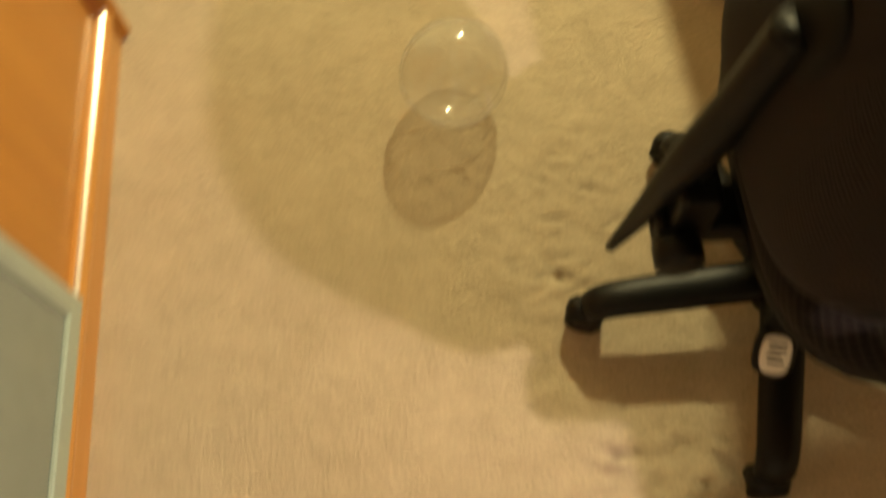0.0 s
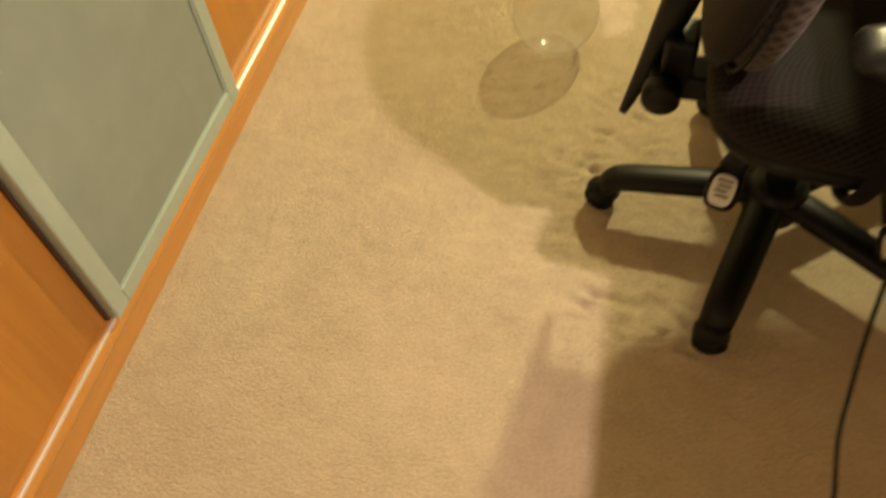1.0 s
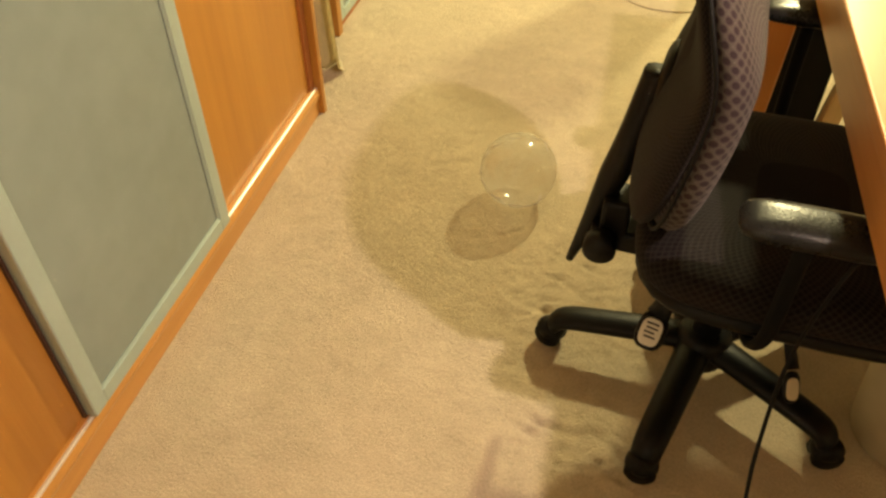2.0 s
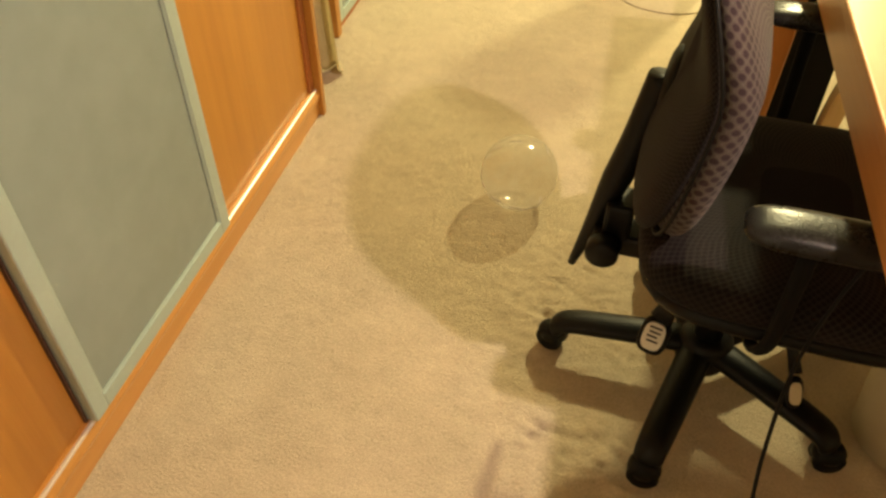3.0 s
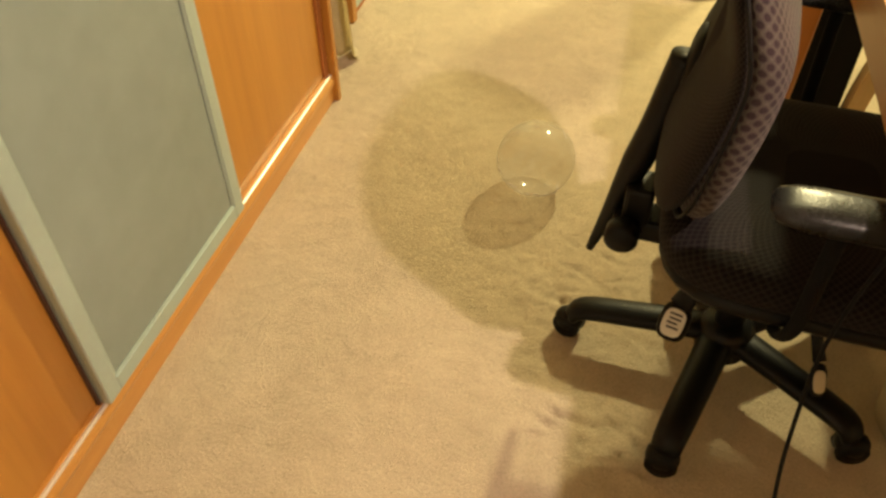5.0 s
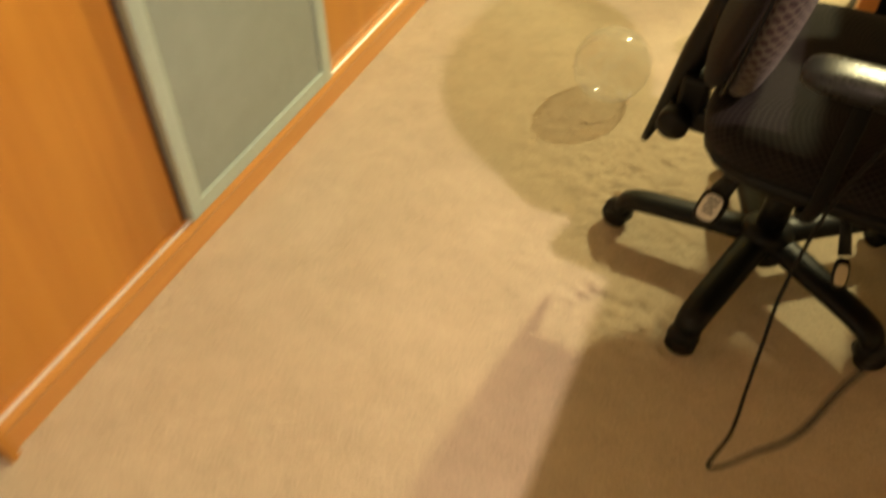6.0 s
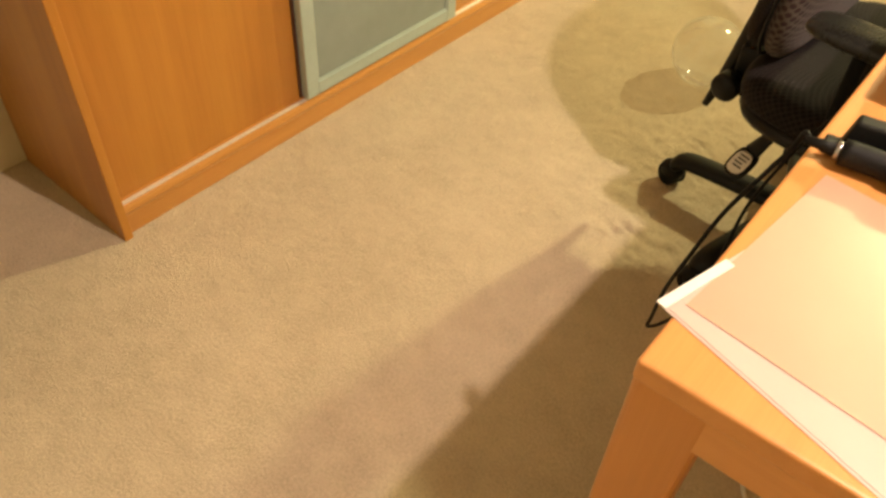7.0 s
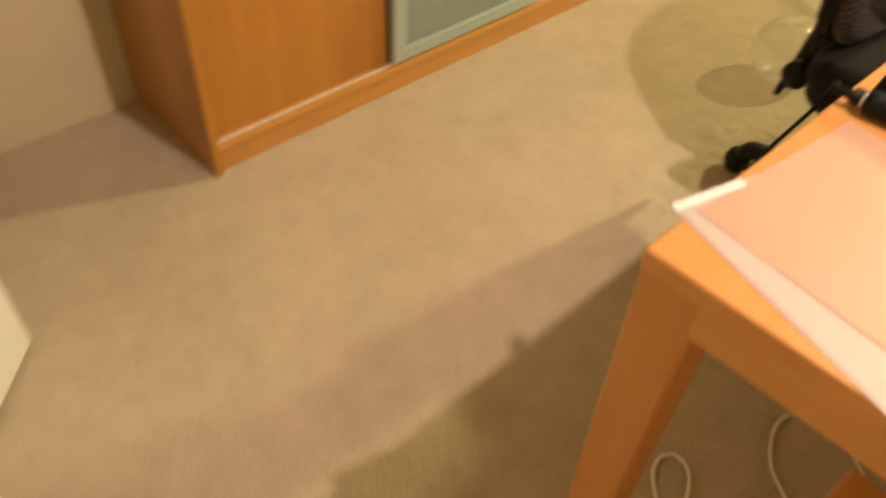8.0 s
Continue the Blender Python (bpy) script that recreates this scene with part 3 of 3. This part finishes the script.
    second = part("paddle", merged(pad, tube([qm @ Vector((0, 0.03, 0)), (0.09, -0.12, 0.335)], [0.012, 0.008], 10, 0.5)), PLASTIC, c, "", True)
    lab = cushion(0.010, 0.019, 0.001, 3, 20, 6)
    lab.transform(qm @ Matrix.Translation((0, -0.002, 0.0062)))
    part("label_plate", lab, BIN, second, "small beige label", True)
    return c


office_chair(pose(1.06, 1.331, 0, 0, 0, -4))


# ---- the clear exercise ball ----
def ball(place, r=0.093):
    b = thing("exercise_ball", pose(*place), "clear plastic pet exercise ball lying on the carpet", "ball")
    for name, flip in (("shell_half", 1), ("shell_half", -1)):
        bm = bmesh.new()
        bmesh.ops.create_uvsphere(bm, u_segments=48, v_segments=24, radius=r)
        bmesh.ops.delete(bm, geom=[v for v in bm.verts if v.co.z * flip < -1e-5], context="VERTS")
        bm.transform(pose(0, 0, 0, 62, 20, 0))
        part(name, bm, CLEAR, b, "", True)
    ring = tube([(r * 1.002 * math.cos(2 * math.pi * k / 48), r * 1.002 * math.sin(2 * math.pi * k / 48), 0) for k in range(49)], 0.0016, 6)
    ring.transform(pose(0, 0, 0, 62, 20, 0))
    part("seam", ring, CLEAR, b, "", True)
    for k in range(14):
        a, e = k * 2.4, -0.9 + 1.8 * ((k * 0.618) % 1)
        v = Vector((math.cos(a) * math.cos(e), math.sin(a) * math.cos(e), math.sin(e))) * r * 1.001
        t = Vector((-math.sin(a), math.cos(a), 0)) * 0.014
        pts = [(v + t * s).normalized() * r * 1.003 for s in (-1, -0.5, 0, 0.5, 1)]
        part("vent_slot", tube(pts, 0.0011, 6), SLEEVE, b, "", True)
    return b


ball((0.610, 1.775, 0.093))


# ---- things round the desk ----
def bin_():
    b = thing("waste_bin", pose(1.46, 1.27, 0), "beige plastic waste bin under the desk", "bin")
    part("body", lathe([(0.10, 0.0), (0.105, 0.004), (0.128, 0.29), (0.124, 0.29), (0.101, 0.008)], 40), BIN, b, "", True)
    part("rim", lathe([(0.126, 0.283), (0.132, 0.286), (0.132, 0.296), (0.123, 0.296)], 40), BIN, b, "", True)


bin_()


def sheet(name, x0, y0, w, l, z, turn, material, label, thick=0.001):
    bm = bmesh.new()
    n = 12
    both = []
    for dz in (0.0, thick):
        both.append([[bm.verts.new((i / n * w, j / n * l, dz)) for j in range(n + 1)] for i in range(n + 1)])
    for i in range(n):
        for j in range(n):
            for k, g in enumerate(both):
                f = (g[i][j], g[i + 1][j], g[i + 1][j + 1], g[i][j + 1])
                bm.faces.new(f if k else f[::-1])
    a, b = both
    rim = [(i, 0) for i in range(n)] + [(n, j) for j in range(n)] + [(i, n) for i in range(n, 0, -1)] + [(0, j) for j in range(n, 0, -1)]
    for (i, j), (p, q) in zip(rim, rim[1:] + rim[:1]):
        bm.faces.new((a[i][j], a[p][q], b[p][q], b[i][j]))
    ob = link(name, bm, material)
    ob.matrix_basis = pose(x0, y0, z, 0, 0, turn)
    return tagged(ob, label, "paper")


folder = thing("card_folder", pose(1.130, 0.287, 0.7551, 0, 0, -14), "glossy pinkish white card folder on the beech desk", "paper")
part("back_cover", box(0, 0.46, 0, 0.25, 0.0002, 0.0006), SLEEVE, folder)
part("front_cover", box(0.003, 0.458, 0.003, 0.248, 0.0007, 0.0011), SLEEVE, folder)
# bright glint on the folder's left edge, laid on as a white strip
part("edge_strip", box(-0.001, 0.009, -0.001, 0.085, 0.0012, 0.0030, 0.0008), LABEL, folder, "white strip standing in for the highlight on the folder's edge")
sheet("plastic_sheet", 1.149, 0.300, 0.42, 0.243, 0.7567, -5, PAPER, "pale peach plastic sheet lying on the folder", 0.0004)


def clamp():
    c = thing("cable_clamp", pose(1.163, 0.572, 0.755, 0, 0, 10), "black clip holding a cable plug at the desk edge", "clamp")
    # upright wedge with a slot, the plug lying in front of it
    bm = box(0.0, 0.05, 0.012, 0.032, 0.0, 0.036, 0.003)
    for v in bm.verts:
        v.co.x += 0.25 * v.co.z if v.co.x < 0.025 else -0.12 * v.co.z
        v.co.y += 0.2 * v.co.z
    part("wedge", bm, RUBBER, c)
    part("foot_plate", box(-0.012, 0.062, 0.004, 0.034, 0.0, 0.006, 0.002), RUBBER, c)
    part("strain_relief", tube([(-0.03, -0.006, 0.016), (-0.012, -0.006, 0.016), (0.0, -0.006, 0.016)], [0.004, 0.006, 0.008], 12), RUBBER, c, "", True)
    part("ring", tube([(0.0, -0.006, 0.016), (0.006, -0.006, 0.016)], 0.0095, 16), STEEL, c, "dull steel ring", True)
    part("plug_body", tube(smooth_path([(0.006, -0.006, 0.016), (0.04, -0.007, 0.016), (0.075, -0.011, 0.016)], 4), 0.0135, 16), RUBBER, c, "", True)
    part("grip_collar", tube([(0.055, -0.009, 0.0175), (0.075, -0.011, 0.0175), (0.095, -0.013, 0.0175)], [0.0165, 0.017, 0.0155], 16), PLASTIC, c, "", True)
    part("lead", tube(smooth_path([(0.09, -0.012, 0.014), (0.15, -0.02, 0.012), (0.24, -0.015, 0.01), (0.33, 0.04, 0.01)], 6), 0.0095, 12), RUBBER, c, "", True)


clamp()

rbox = thing("red_box", pose(1.176, 0.70, 0.755, 0, 0, 3), "orange-red card box on the beech desk", "box")
part("body", box(0, 0.16, 0, 0.24, 0.0, 0.05, 0.003), RED, rbox)
part("lid", box(-0.002, 0.162, -0.002, 0.242, 0.0515, 0.062, 0.002), RED, rbox)


def cable(name, pts, r, material, label):
    ob = link(name, tube(smooth_path(pts, 10), r, 8), material, smooth=True)
    return tagged(ob, label, "cable")


cable("black_cable", [(1.21, 1.02, 0.728), (1.18, 1.03, 0.68), (1.14, 1.012, 0.645), (1.108, 0.98, 0.588), (1.075, 0.92, 0.525), (1.056, 0.84, 0.45), (1.057, 0.80, 0.38), (1.058, 0.765, 0.33), (1.054, 0.70, 0.315), (1.042, 0.66, 0.31), (1.034, 0.625, 0.33), (1.042, 0.60, 0.38), (1.056, 0.565, 0.48), (1.076, 0.54, 0.575), (1.092, 0.555, 0.65), (1.122, 0.578, 0.735), (1.130, 0.574, 0.768), (1.138, 0.565, 0.772)], 0.0028, RUBBER, "thin black cable hanging in a loop beside the desk")
cable("white_cable", [(1.195, 0.465, 0.005), (1.179, 0.484, 0.005), (1.16, 0.5, 0.005), (1.142, 0.524, 0.005), (1.137, 0.553, 0.005), (1.15, 0.572, 0.005), (1.172, 0.573, 0.005), (1.195, 0.555, 0.005), (1.213, 0.523, 0.005), (1.225, 0.49, 0.005)], 0.0042, CORD, "loop of thin white cord on the carpet")
cable("white_cable", [(1.37, 0.61, 0.005), (1.322, 0.652, 0.005), (1.289, 0.673, 0.005), (1.263, 0.701, 0.005), (1.239, 0.752, 0.005), (1.236, 0.795, 0.005), (1.259, 0.822, 0.005), (1.291, 0.832, 0.005), (1.328, 0.832, 0.005), (1.376, 0.805, 0.005), (1.42, 0.77, 0.005)], 0.0042, CORD, "loop of thin white cord on the carpet")


# low stool tucked under the desk
stool = thing("footstool", pose(1.37, 0.275, 0), "small light beech footstool tucked under the desk", "stool")
part("seat", box(0, 0.3, 0, 0.28, 0.272, 0.3, 0.012, 4), BEECH_Y, stool)
for fx in (0.02, 0.245):
    for fy in (0.02, 0.225):
        part("leg", box(fx, fx + 0.035, fy, fy + 0.035, 0.0, 0.2725, 0.004), BEECH, stool)


# ---- the lamps and what stands beyond ----
def pendant(place, label):
    x, y, z = place
    p = thing("ceiling_lamp", pose(x, y, z), label, "lamp")
    part("cord", tube([(0, 0, 0.1), (0, 0, ZC - z)], 0.004, 8), RUBBER, p)
    part("socket", lathe([(0.015, 0.05), (0.02, 0.055), (0.02, 0.1), (0.01, 0.11)], 16), STEEL, p, "", True)
    part("shade", lathe([(0.03, 0.085), (0.07, 0.07), (0.115, 0.02), (0.135, -0.012), (0.133, -0.012), (0.112, 0.018), (0.068, 0.066), (0.03, 0.081)], 40), SHADE, p, "", True)
    part("ceiling_rose", lathe([(0.05, ZC - z - 0.03), (0.055, ZC - z - 0.02), (0.055, ZC - z - 0.001), (0.02, ZC - z - 0.001)], 20), WHITE, p, "", True)


pendant(LAMP_DESK, "shaded ceiling lamp hanging over the desk")
pendant(LAMP_FAR, "shaded ceiling lamp at the far end of the room")


# invented column on a flat round foot, casting the far lamp's shadow band
column = thing("shadow_column", pose(0.93, 3.10, 0), "unseen half-clear column on a round foot, added to cast a shadow band", "lamp")
part("foot", lathe([(0.21, 0.0), (0.21, 0.003), (0.206, 0.005), (0.05, 0.02)], 48), CARPETISH, column, "", True)
part("stem", lathe([(0.02, 0.018), (0.02, 0.05)], 20), STEEL, column, "", True)
part("column_blocker", lathe([(0.135, 0.03), (0.14, 0.035), (0.14, 0.98), (0.135, 0.985)], 48), WEAK_BLOCKER, column, "", True)

tower = thing("computer_tower", pose(1.23, 2.33, 0), "black computer tower on the carpet behind the desk", "computer")
part("case", box(-0.095, 0.095, -0.19, 0.22, 0.012, 0.50, 0.008), RUBBER, tower)
part("front_panel", box(-0.091, 0.091, -0.202, -0.1905, 0.016, 0.495, 0.004), RUBBER, tower)
for fx in (-0.07, 0.07):
    for fy in (-0.16, 0.18):
        part("foot", box(fx - 0.014, fx + 0.014, fy - 0.014, fy + 0.014, 0.0, 0.0125, 0.002), RUBBER, tower)


def curved_board(points, half, y0, y1):
    """A board bent in the upright plane, with a rectangular section."""
    bm = bmesh.new()
    pts = smooth_path(points, 6)
    rings = []
    for i, q in enumerate(pts):
        d = (pts[min(i + 1, len(pts) - 1)] - pts[max(i - 1, 0)]).normalized()
        n = Vector((d.z, 0, -d.x)) * half
        rings.append([bm.verts.new(q + n * sx + Vector((0, y, 0))) for sx, y in ((-1, y0), (1, y0), (1, y1), (-1, y1))])
    for a, b in zip(rings, rings[1:]):
        for k in range(4):
            bm.faces.new((a[k], a[(k + 1) % 4], b[(k + 1) % 4], b[k]))
    bm.faces.new(rings[0][::-1])
    bm.faces.new(rings[-1])
    bmesh.ops.bevel(bm, geom=[e for e in bm.edges if e.is_manifold and e.calc_face_angle(0) > 1.0], offset=0.004, segments=2, affect="EDGES")
    return bm


tagged(link("bent_board", curved_board([(1.347, 2.10, 0.004), (1.349, 2.10, 0.10), (1.362, 2.10, 0.22), (1.385, 2.10, 0.32), (1.42, 2.10, 0.40)], 0.021, 0.0, 0.05), PALE), "curved light beech board standing beside the computer", "board")

# made-up block that keeps the far lamp off the floor under the desk
bag = cushion(0.12, 0.13, 0.24, 3.2, 40, 18, lambda q: Vector((q.x * (1 - 0.15 * q.z / 0.24) + 1.41, q.y + 1.66, q.z + 0.24 + 0.01 * math.sin(q.x * 50 + q.z * 30))), 3.0)
tagged(link("under_desk_blocker", bag, BROWN_CLOTH, smooth=True), "dark brown rounded block added under the desk to stop lamp light", "bag")
